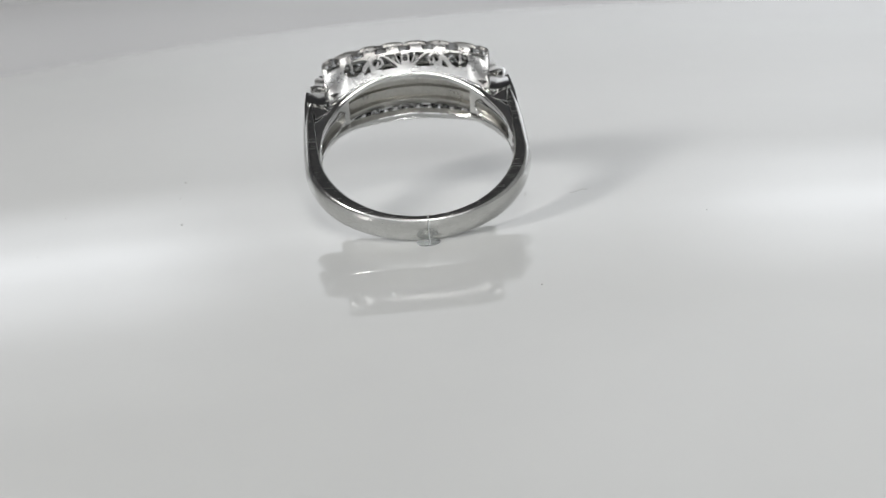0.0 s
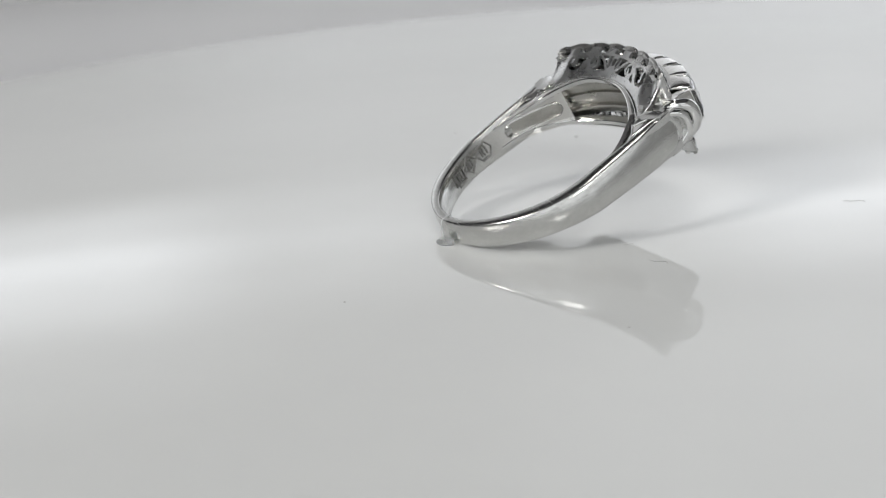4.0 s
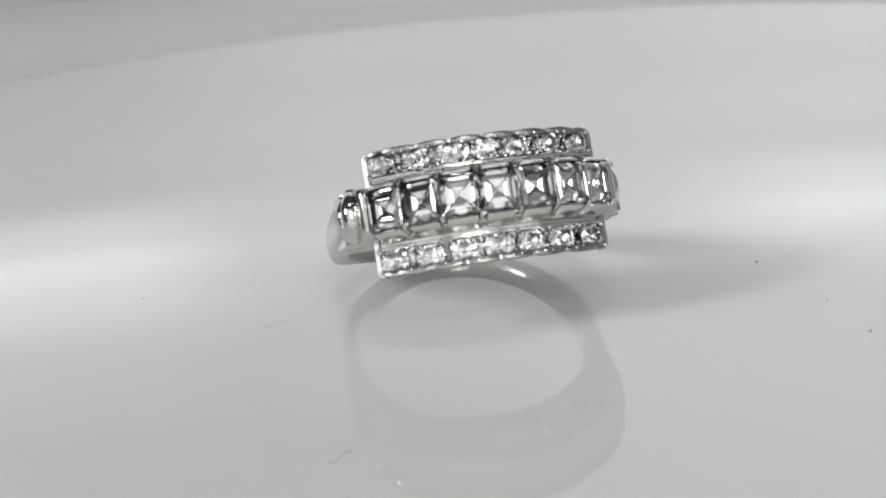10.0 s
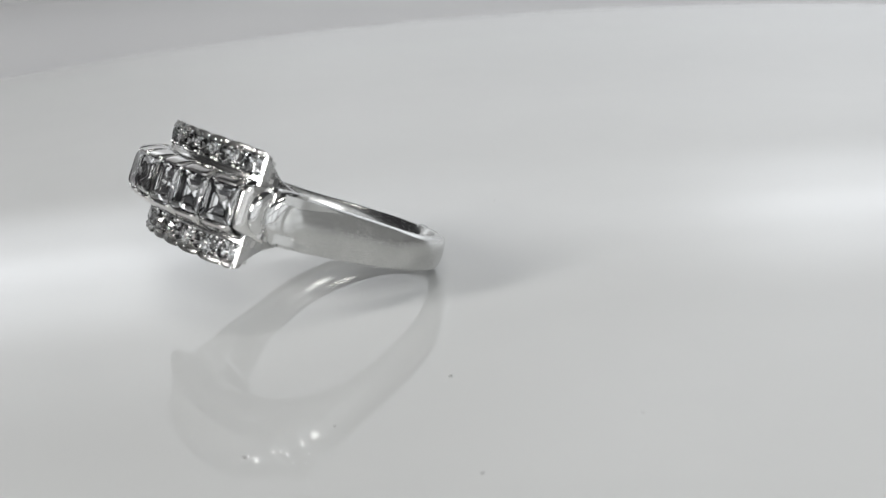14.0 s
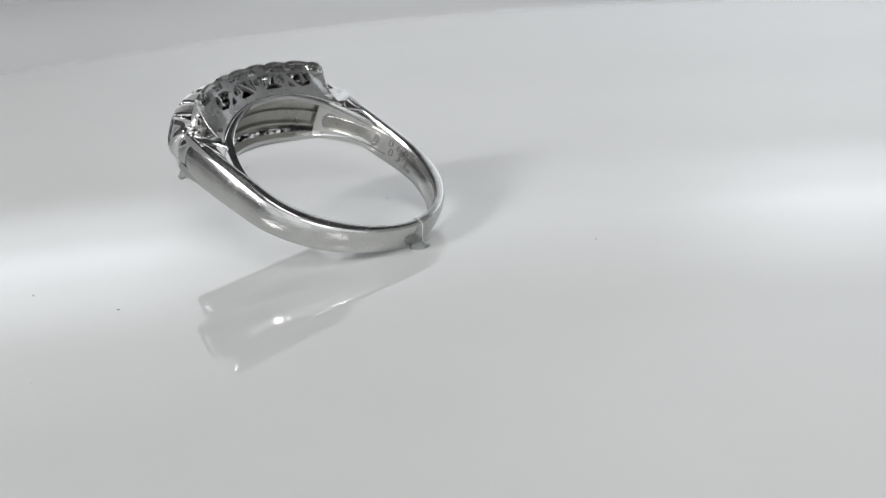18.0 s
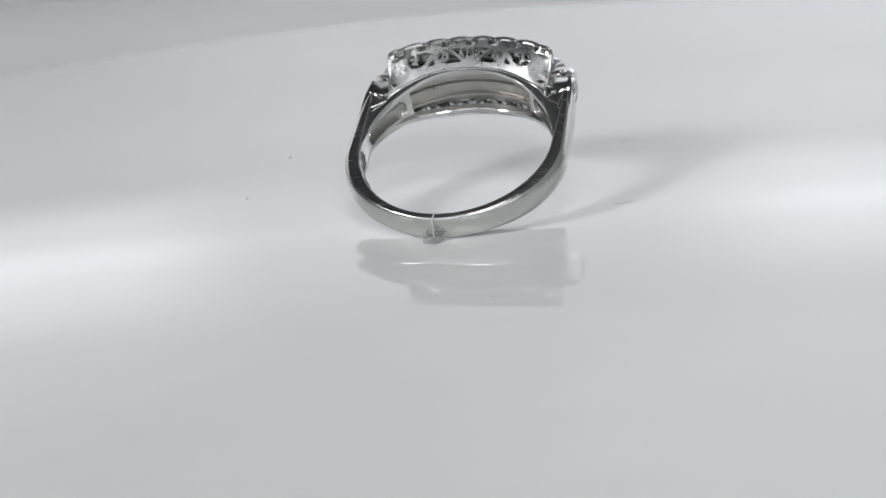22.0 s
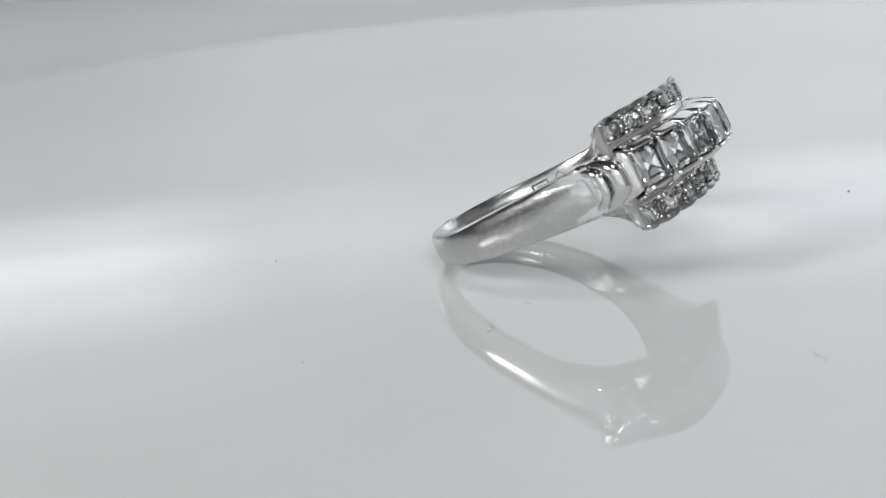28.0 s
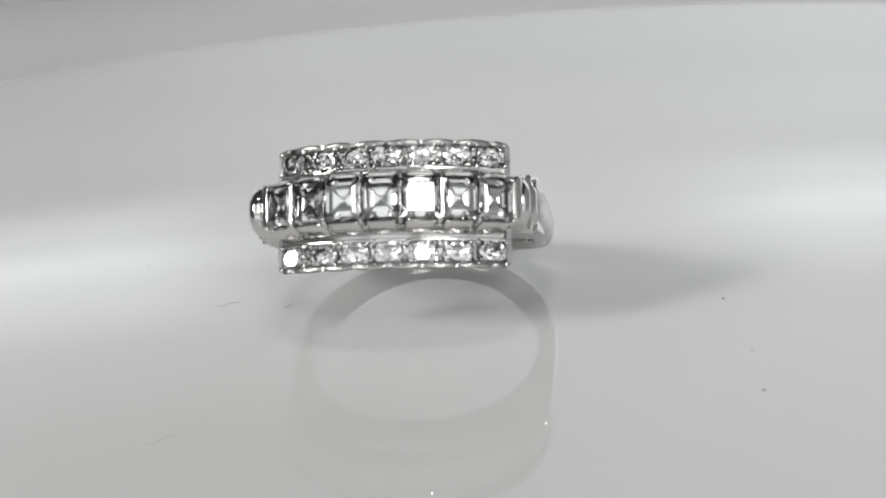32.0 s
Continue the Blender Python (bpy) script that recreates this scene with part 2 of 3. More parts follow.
def turntable():
    base = tagged(new("turntable"), "round glossy white display turntable, slowly turning", "turntable")
    bm = bmesh.new()
    prof = [(0.0, 0.0), (DISC_R - 0.005, 0.0)]
    prof += [(DISC_R - 0.005 + 0.005 * math.sin(a), -0.005 + 0.005 * math.cos(a)) for a in np.linspace(0.2, math.pi / 2, 7)]
    prof += [(DISC_R, -0.011), (DISC_R - 0.002, -0.013), (0.0, -0.013)]
    n = 160
    rings = []
    for r, z in prof[1:-1]:
        rings.append([bm.verts.new((r * math.cos(2 * math.pi * k / n), r * math.sin(2 * math.pi * k / n), z)) for k in range(n)])
    for a, b in zip(rings, rings[1:]):
        for k in range(n):
            bm.faces.new((a[k], a[(k + 1) % n], b[(k + 1) % n], b[k]))
    bm.faces.new(rings[0])
    bm.faces.new(rings[-1])
    part("disc", bm, ACRYLIC, base, "glossy white acrylic disc", smooth=35)
    bm = bmesh.new()
    loft(bm, [[(r * math.cos(2 * math.pi * k / 64), r * math.sin(2 * math.pi * k / 64), z) for k in range(64)]
              for r, z in ((0.108, -0.040), (0.108, -0.018), (0.105, -0.0135))])
    part("motor_base", bm, TABLE, base, "white round motor base", smooth=35)
    return base


TURNTABLE = turntable()

# ---- the ring: x along the head, u from the finger hole outwards, w along the finger; in millimetres ----
LEAN, YAW = radians(26.1), radians(3.41)
X0, W0, LIFT = -0.307, -0.278, 0.263
_ex = Vector((math.cos(YAW), math.sin(YAW), 0))
_eb = Vector((-math.sin(YAW), math.cos(YAW), 0))
_eu = _eb * math.cos(LEAN) + Vector((0, 0, math.sin(LEAN)))
_ew = -_eb * math.sin(LEAN) + Vector((0, 0, math.cos(LEAN)))


def R(x, u, w):
    p = _ex * (x + X0) + _eu * u + _ew * (w + W0)
    return Vector((p.x, p.y, p.z + LIFT)) * 0.0010217


UC, R_IN, R_OUT = 12.15, 8.88, 10.10       # finger hole: its centre, inner and outer radius
ROW_R, ROW_UC = 16.2, 24.1 - 16.2          # arc of the two side rows
MID_R, MID_UC = 13.0, 27.0 - 13.0          # arc of the middle row
MID_HALF = 41.3                            # half its angle, in degrees


def smoothstep(a, b, x):
    t = min(1, max(0, (x - a) / (b - a)))
    return t * t * (3 - 2 * t)


def M(deg, r, w):
    """A point of the middle row, by its angle on the arc."""
    r += MID_R - 14.0
    return R(r * math.sin(radians(deg)), MID_UC + r * math.cos(radians(deg)), w * 1.03 - 0.14)


def row_arc(x, lift=0.0):
    return ROW_UC + math.sqrt((ROW_R + lift) ** 2 - x * x)


def B(deg, r, w):
    """A point of the finger hole's circle, by its angle from the foot of the band."""
    r += R_IN - 8.6
    return R(r * math.sin(radians(deg)), UC - r * math.cos(radians(deg)), w)


RING = tagged(new("diamond_ring"), "platinum ring with three rows of diamonds, leaning on turntable", "ring")


def band_section(outer, inner, hw_o, hw_i, shift=0.0, crown=0.18):
    """One cut through the band: a flat inside, rounded edges and a crowned outside."""
    ox, ou = outer
    ix, iu = inner
    dx, du = ox - ix, ou - iu
    edge = 1 - crown * 1.15
    half = [(0.0, 1.0), (0.22, 1 - crown * 0.05), (0.42, 1 - crown * 0.17), (0.6, 1 - crown * 0.35), (0.76, 1 - crown * 0.58), (0.89, 1 - crown * 0.84),
            (0.965, edge - 0.04), (1.0, edge - 0.14), (1.0, 0.22), (0.99, 0.10), (0.92, 0.02)]
    pts = []
    for w, f in [(-a, b) for a, b in half[::-1]] + half[1:] + [(0, 0)]:
        hw = hw_i + (hw_o - hw_i) * f
        pts.append(R(ix + dx * f, iu + du * f, w * hw + shift))
    return pts


TIP = (9.90, 20.7)


def shank():
    """The plain band, widening upwards into two hollow shoulders."""
    bm = bmesh.new()
    secs = []
    n = 80
    for k in range(-n, n + 1):
        f = k / n
        s, a = (1 if f >= 0 else -1), abs(f)
        ang = a * radians(124)
        hole = R_IN + 0.34 * (1 - smoothstep(0.08, 0.55, a))
        inner = (hole * math.sin(ang), UC - hole * math.cos(ang))
        if ang < radians(82):
            full = R_OUT + 0.32 * smoothstep(radians(14), radians(62), ang)
            outer = (full * math.sin(ang), UC - full * math.cos(ang))
        else:
            g = (ang - radians(82)) / radians(42)
            p0 = ((R_OUT + 0.32) * math.sin(radians(82)), UC - (R_OUT + 0.32) * math.cos(radians(82)))
            bulge = 0.16 * math.sin(math.pi * g)
            outer = (p0[0] + (TIP[0] - p0[0]) * g ** 1.5 + bulge - 0.42 * max(0, (g - 0.80) / 0.20) ** 2, p0[1] + (TIP[1] - p0[1]) * (g + 0.04 * math.sin(math.pi * g)))
            skin = 1.05 + 0.15 * g
            m1, m2 = smoothstep(0.1, 0.7, g), smoothstep(0.0, 0.6, g)
            inner = (min(inner[0], outer[0] - 0.2) * (1 - m1) + (outer[0] - skin) * m1, inner[1] * (1 - m2) + (outer[1] - 0.25) * m2)
        oval = 0.42 * max(0.0, math.cos(ang)) ** 3
        inner, outer = (inner[0], inner[1] - oval), (outer[0], outer[1] - oval)
        hw = 1.26 + 0.10 * smoothstep(0.2, 0.5, a) + 0.54 * smoothstep(0.42, 0.95, a)
        secs.append(band_section((s * outer[0], outer[1]), (s * inner[0], inner[1]), hw, hw * 0.97, 0.27 - 0.37 * smoothstep(0.1, 0.7, a), 0.22 + 0.16 * smoothstep(0.35, 0.9, a)))
    loft(bm, secs)
    part("shank", bm, PLATINUM_WORN, RING, "plain worn platinum band with fine scratches", smooth=60)


def inner_rails():
    """The two arched rails round the finger hole under the head, and the sunk panels between their ends."""
    for s in (1, -1):
        bm = bmesh.new()
        secs = []
        for k in range(61):
            d = 94 + (266 - 94) * k / 60
            e = min(d - 94, 266 - d)
            wc = 1.0 + 1.36 * smoothstep(12, 74, e)
            hw = 0.16 + 0.08 * smoothstep(0, 30, e)
            ro = 9.05 + 0.3 * smoothstep(10, 40, e)
            secs.append([B(d, r, s * w) for r, w in ((8.62, wc - hw), (8.56, wc - hw + 0.06), (8.56, wc + hw - 0.08), (8.66, wc + hw), (ro, wc + hw), (ro, wc - hw))])
        loft(bm, secs)
        part("inner_rail", bm, PLATINUM, RING, "polished arched platinum rail", smooth=40)
    for s in (1, -1):
        # a long oval slot, sunk into the inside of the shoulder
        bm = bmesh.new()
        ga, gb = np.meshgrid(np.linspace(84, 141, 96), np.linspace(-1, 1, 34), indexing="ij")
        hw = 1.10 + 0.78 * np.clip((ga - 95) / 40, 0, 1)
        along = (ga - 118.5) * 0.1555
        slot = np.hypot(np.maximum(np.abs(along) - 2.15, 0), gb * hw) - 0.72
        pierced_sheet(bm, ga, gb, slot, lambda d, v, s=s: B(s * d, 8.60 + 0.32 * smoothstep(124, 141, d), v * (1.10 + 0.78 * min(1, max(0, (d - 95) / 40)))),
                      lambda d, v, s=s: B(s * d, 9.0 + 0.32 * smoothstep(124, 141, d), v * (1.10 + 0.78 * min(1, max(0, (d - 95) / 40)))))
        recess = part("recess_panel", bm, PLATINUM_SATIN, RING, "satin panel with a long oval slot inside the shoulder", smooth=40)
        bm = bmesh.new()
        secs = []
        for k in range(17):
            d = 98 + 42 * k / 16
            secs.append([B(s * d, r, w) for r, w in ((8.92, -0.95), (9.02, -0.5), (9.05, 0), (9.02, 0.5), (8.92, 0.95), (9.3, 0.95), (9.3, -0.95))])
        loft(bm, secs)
        part("slot_floor", bm, PLATINUM_CAST_SHADE, recess, smooth=50)
        bm = bmesh.new()
        q = np.linspace(0, 2 * math.pi, 49)
        tube(bm, [B(s * (118.5 + (math.copysign(2.15, math.cos(t)) * min(1, abs(math.cos(t)) * 6) + 0.74 * math.cos(t)) / 0.1555), 8.60 + 0.32 * smoothstep(124, 141, 118.5 + 18 * math.cos(t)), 0.74 * math.sin(t)) for t in q], 0.00007, 6)
        part("slot_lip", bm, PLATINUM, recess, smooth=60)
        bm = bmesh.new()
        loft(bm, [[B(s * d, r, w) for r, w in ((9.62, -2.2), (9.62, 2.2), (10.1, 2.2), (10.1, -2.2))] for d in (134, 137, 140)])
        part("cross_bar", bm, PLATINUM_SATIN, RING, smooth=30)
    # plate under the stones; the hollow's shade is painted into its metal
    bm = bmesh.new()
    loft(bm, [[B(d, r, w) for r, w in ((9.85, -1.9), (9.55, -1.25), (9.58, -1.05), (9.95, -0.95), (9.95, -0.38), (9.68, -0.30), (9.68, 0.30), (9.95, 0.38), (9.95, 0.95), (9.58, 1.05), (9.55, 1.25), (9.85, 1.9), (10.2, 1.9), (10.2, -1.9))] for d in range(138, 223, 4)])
    part("under_plate", bm, PLATINUM_CAST_SHADE, RING, "dull cast plate under the stones, hollow's shade put into its colour", smooth=30)


def shoulder_ridges():
    """Two rounded ribs across each shoulder, and the plate that ends the middle row."""
    for s in (1, -1):
        for cx, cu, r, hw in ((9.52, 21.36, 0.34, 1.78), (9.05, 22.42, 0.64, 1.72)):
            bm = bmesh.new()
            path, rad = [], []
            for k in range(33):
                q = (-1 + 2 * k / 32) * math.pi / 2
                sn = math.sin(q)
                drop = 2.2 * abs(sn) ** 2.6
                path.append(R(s * (cx - 0.22 * drop) + (0.26 if s > 0 else 0.28), cu - (0.0 if s > 0 else 0.25) - drop, hw * math.copysign(abs(sn) ** 0.85, sn)))
                rad.append(0.001 * r * (1 - 0.94 * (abs(k - 16) / 16) ** 3))
            tube(bm, path, rad, 12)
            part("shoulder_ridge", bm, PLATINUM, RING, "polished rounded rib", smooth=60)
        # end plate: a narrow flat lip beside the last stone, a tall wall, and a hollow sweep out to the ribs
        bm = bmesh.new()
        lift = -0.08 if s > 0 else -0.18
        secs = []
        for x, u, hw, back in ((8.22, 23.66, 1.44, 0.0), (8.42, 23.63, 1.50, 0.12), (8.60, 23.54, 1.56, 0.28), (8.74, 23.40, 1.62, 0.42), (8.84, 23.20, 1.68, 0.51), (8.88, 22.92, 1.74, 0.55), (8.88, 22.50, 1.80, 0.55),
                               (8.90, 22.15, 1.86, 0.56), (8.98, 21.88, 1.96, 0.64), (9.14, 21.66, 2.03, 0.80), (9.38, 21.54, 2.02, 1.05)):
            secs.append([R(s * xx, u + lift - uu, w) for xx, uu, w in ((x, 0, 0), (x, 0.0, hw * 0.6), (x - 0.015, 0.02, hw * 0.86), (x - 0.07, 0.09, hw * 0.97), (x - 0.20, 0.22, hw), (x - 0.45 - back, 0.5, hw),
                                                                   (x - 0.45 - back, 0.5, -hw), (x - 0.20, 0.22, -hw), (x - 0.07, 0.09, -hw * 0.97), (x - 0.015, 0.02, -hw * 0.86), (x, 0.0, -hw * 0.6))])
        loft(bm, secs)
        part("end_plate", bm, PLATINUM_SATIN, RING, "smooth rounded plate ending the middle row", smooth=50)
        # the body under the ribs
        bm = bmesh.new()
        loft(bm, [[R(s * xx, uu - 1.2 * abs(w / 1.9) ** 2.4, w) for xx, uu in ((7.6, 21.6), (8.7, 21.75), (9.35, 21.55), (9.72, 21.0), (9.70, 20.2), (8.4, 19.6), (7.6, 19.8))] for w in np.linspace(-1.95, 1.95, 15)])
        part("collar", bm, PLATINUM, RING, "hollow collar under the shoulder ribs", smooth=50)


def along_path(points, g):
    """A point at the share g of a broken line, softened between its corners."""
    k = min(len(points) - 2, int(g * (len(points) - 1)))
    f = g * (len(points) - 1) - k
    p = [points[max(0, min(len(points) - 1, k + d))] for d in (-1, 0, 1, 2)]
    return tuple(0.5 * (2 * b + (c - a) * f + (2 * a - 5 * b + 4 * c - d) * f * f + (3 * b - a - 3 * c + d) * f ** 3) for a, b, c, d in zip(*p))


def shoulder_sides():
    """The cheeks that close each hollow shoulder, running from the rail into the band, with a three-cornered mark at the top."""
    outer = ((9.92, 12.6), (9.95, 14.6), (9.98, 16.6), (9.95, 18.6), (9.70, 20.75))
    inner = ((9.15, 12.6), (8.75, 14.7), (8.15, 16.5), (7.60, 18.2), (7.72, 19.75))
    for e in (1, -1):
        for s in (1, -1):
            bm = bmesh.new()
            secs = []
            for k in range(17):
                g = k / 16
                (xo, uo), (xi, ui) = along_path(outer, g), along_path(inner, g)
                wo = 1.27 + 0.50 * smoothstep(0.05, 0.9, g)
                wi = 1.22 + 0.42 * smoothstep(0.1, 0.95, g)
                ring = [R(e * (xo + (xi - xo) * f), uo + (ui - uo) * f, s * (wo + (wi - wo) * f - sag)) for f, sag in ((0, 0.04), (0.1, 0.0), (0.5, 0.05), (0.9, 0.0), (1, 0.06), (1, 0.7), (0, 0.7))]
                secs.append(ring)
            loft(bm, secs)
            cheek = part("shoulder_cheek", bm, PLATINUM, RING, "smooth cheek beside the finger hole", smooth=50)
            # three-cornered frame and its sunk faces
            tri = [Vector(p) for p in ((9.55, 20.35, 1.82), (7.65, 17.70, 1.60), (8.95, 16.70, 1.66))]
            bm = bmesh.new()
            deeper = 0.0 if s > 0 else -0.12
            for p, q, r in ((tri[0], tri[1], (0.00006, 0.00019, 0.00015)), (tri[1], tri[2], (0.00010, 0.00010, 0.00008)), (tri[2], tri[2].lerp(tri[0], 0.72), (0.00008, 0.00010, 0.00008))):
                tube(bm, [R(e * c.x, c.y, s * c.z + deeper) for c in (p, p.lerp(q, 0.5), q)], r, 8)
            part("gable_frame", bm, PLATINUM, cheek, "bright three-cornered frame", smooth=60)
            bm = bmesh.new()
            rim = [bm.verts.new(R(e * p.x, p.y, s * p.z + deeper)) for p in tri]
            mid = sum(tri, Vector()) / 3
            peak = bm.verts.new(R(e * mid.x, mid.y, s * (mid.z + 0.06) + deeper))
            for i in range(3):
                bm.faces.new((rim[i], rim[(i + 1) % 3], peak))
            bm.faces.new(rim)
            part("gable_face", bm, PLATINUM_SATIN, cheek)


def facet_ring(n, r, z, turn=0.0, sx=1.0, sy=1.0):
    return [Vector((r * sx * math.cos(2 * math.pi * (k + turn) / n), r * sy * math.sin(2 * math.pi * (k + turn) / n), z)) for k in range(n)]


def brilliant_mesh():
    """A round cut: table, star, kite and girdle facets over a pointed pavilion; radius and height in units of the radius."""
    bm = bmesh.new()
    table = [bm.verts.new(p) for p in facet_ring(8, 0.56, 0.33)]
    star = [bm.verts.new(p) for p in facet_ring(8, 0.80, 0.185, 0.5)]
    gird = [bm.verts.new(p) for p in facet_ring(16, 1.0, 0.03)]
    low = [bm.verts.new(p) for p in facet_ring(16, 1.0, -0.03)]
    pav = [bm.verts.new(p) for p in facet_ring(8, 0.24, -0.707, 0.5)]
    culet = bm.verts.new((0, 0, -0.90))
    bm.faces.new(table)
    for k in range(8):
        j = (k + 1) % 8
        bm.faces.new((table[k], star[k], table[j]))
        bm.faces.new((table[k], star[k - 1], gird[2 * k]))
        bm.faces.new((table[k], gird[2 * k], star[k]))
        bm.faces.new((star[k], gird[2 * k], gird[2 * k + 1]))
        bm.faces.new((star[k], gird[2 * k + 1], gird[(2 * k + 2) % 16]))
        bm.faces.new((pav[k], low[2 * k + 1], low[2 * k]))
        bm.faces.new((pav[k], low[(2 * k + 2) % 16], low[2 * k + 1]))
        bm.faces.new((low[2 * k], pav[k - 1], culet))
        bm.faces.new((low[2 * k], culet, pav[k]))
    for k in range(16):
        bm.faces.new((gird[k], low[k], low[(k + 1) % 16], gird[(k + 1) % 16]))
    return bm


def step_mesh():
    """A square step cut with cropped corners: three crown steps and three pavilion steps; half its side is 1."""
    bm = bmesh.new()

    def square(h, crop, z):
        c = h - crop
        return [bm.verts.new(p) for p in ((h, -c, z), (h, c, z), (c, h, z), (-c, h, z), (-h, c, z), (-h, -c, z), (-c, -h, z), (c, -h, z))]
    rings = [square(0.66, 0.10, 0.25), square(0.80, 0.10, 0.195), square(0.91, 0.09, 0.12), square(1.0, 0.08, 0.02), square(1.0, 0.08, -0.03),
             square(0.70, 0.10, -0.35), square(0.38, 0.06, -0.66), square(0.06, 0.01, -0.95)]
    for a, b in zip(rings, rings[1:]):
        for k in range(8):
            bm.faces.new((a[k], a[(k + 1) % 8], b[(k + 1) % 8], b[k]))
    bm.faces.new(rings[0])
    bm.faces.new(rings[-1])
    return bm


def shared(bm, name, mat, smooth=False):
    me = bpy.data.meshes.new(name)
    bmesh.ops.recalc_face_normals(bm, faces=bm.faces)
    for f in bm.faces:
        f.smooth = smooth
    bm.to_mesh(me)
    bm.free()
    me.materials.append(mat)
    return me


def place(name, me, parent, at, out, along, size, label=""):
    """Sets a shared mesh on the ring: its z along out, its x as near as can be to along; size in metres."""
    z = out.normalized()
    x = (along - z * along.dot(z)).normalized()
    y = z.cross(x)
    m = Matrix((x, y, z)).transposed().to_4x4()
    ob = new(name, me)
    ob.parent = parent
    sx, sy, sz = size
    ob.matrix_basis = Matrix.Translation(at) @ m @ Matrix.Diagonal((sx, sy, sz, 1))
    if label:
        ob["label"] = label
    return ob


def bead_mesh():
    bm = bmesh.new()
    bmesh.ops.create_icosphere(bm, subdivisions=2, radius=1.0)
    return bm


BRILLIANT = shared(brilliant_mesh(), "round_diamond", DIAMOND)
STEP_CUT = shared(step_mesh(), "square_diamond", DIAMOND)
BEAD = shared(bead_mesh(), "bead", PLATINUM, True)
PITCH = 15.9 / 7


def side(s, w):
    """How far along the finger a point of an outer row lies; the two rows differ a little."""
    return w * 1.02 if s > 0 else -0.10 - w * 1.08


def row_plan(p):
    """The outline of a row from above: how far along the head, how far in from its straight side, and the turn round its corner."""
    ap = abs(p)
    th = min(max((ap - 7.60) / 0.42, 0.0), math.pi / 2)
    return min(ap, 7.60) + 0.42 * math.sin(th), 0.42 * (1 - math.cos(th)) + max(0.0, ap - 8.26), th


def row_side(s, p, d, depth=0.0):
    """A point of the outer wall of a row: p runs along it and round its corners on to the end walls, d down from the rim."""
    e = 1 if p >= 0 else -1
    x, inset, th = row_plan(p)
    q = min(1.0, max(0.0, d / wall_height(abs(p))))
    low = 2.50 - 1.05 * (x / 7.5) ** 3
    k = smoothstep(5.6, 8.0, abs(p))
    w = 3.98 + (low - 3.98) * ((1 - k) * q ** 1.5) - k * 2.30 * (1 - math.exp(-(max(d, 0.0) / 1.7) ** 1.3)) - inset * (1 - 0.75 * q) - depth * math.cos(th)
    hollow = 0.28 * math.sin(math.pi * min(1.0, max(0.0, (abs(p) - 8.05) / 2.25))) * smoothstep(0.3, 1.4, d)
    x += 0.95 * smoothstep(1.2, 2.3, d) * smoothstep(8.7, 9.9, abs(p)) - hollow - 0.38 * smoothstep(0.0, 3.6, d) * th / (math.pi / 2) - depth * math.sin(th)
    return R(e * x, row_arc(min(x, 8.0)) - d, side(s, w))


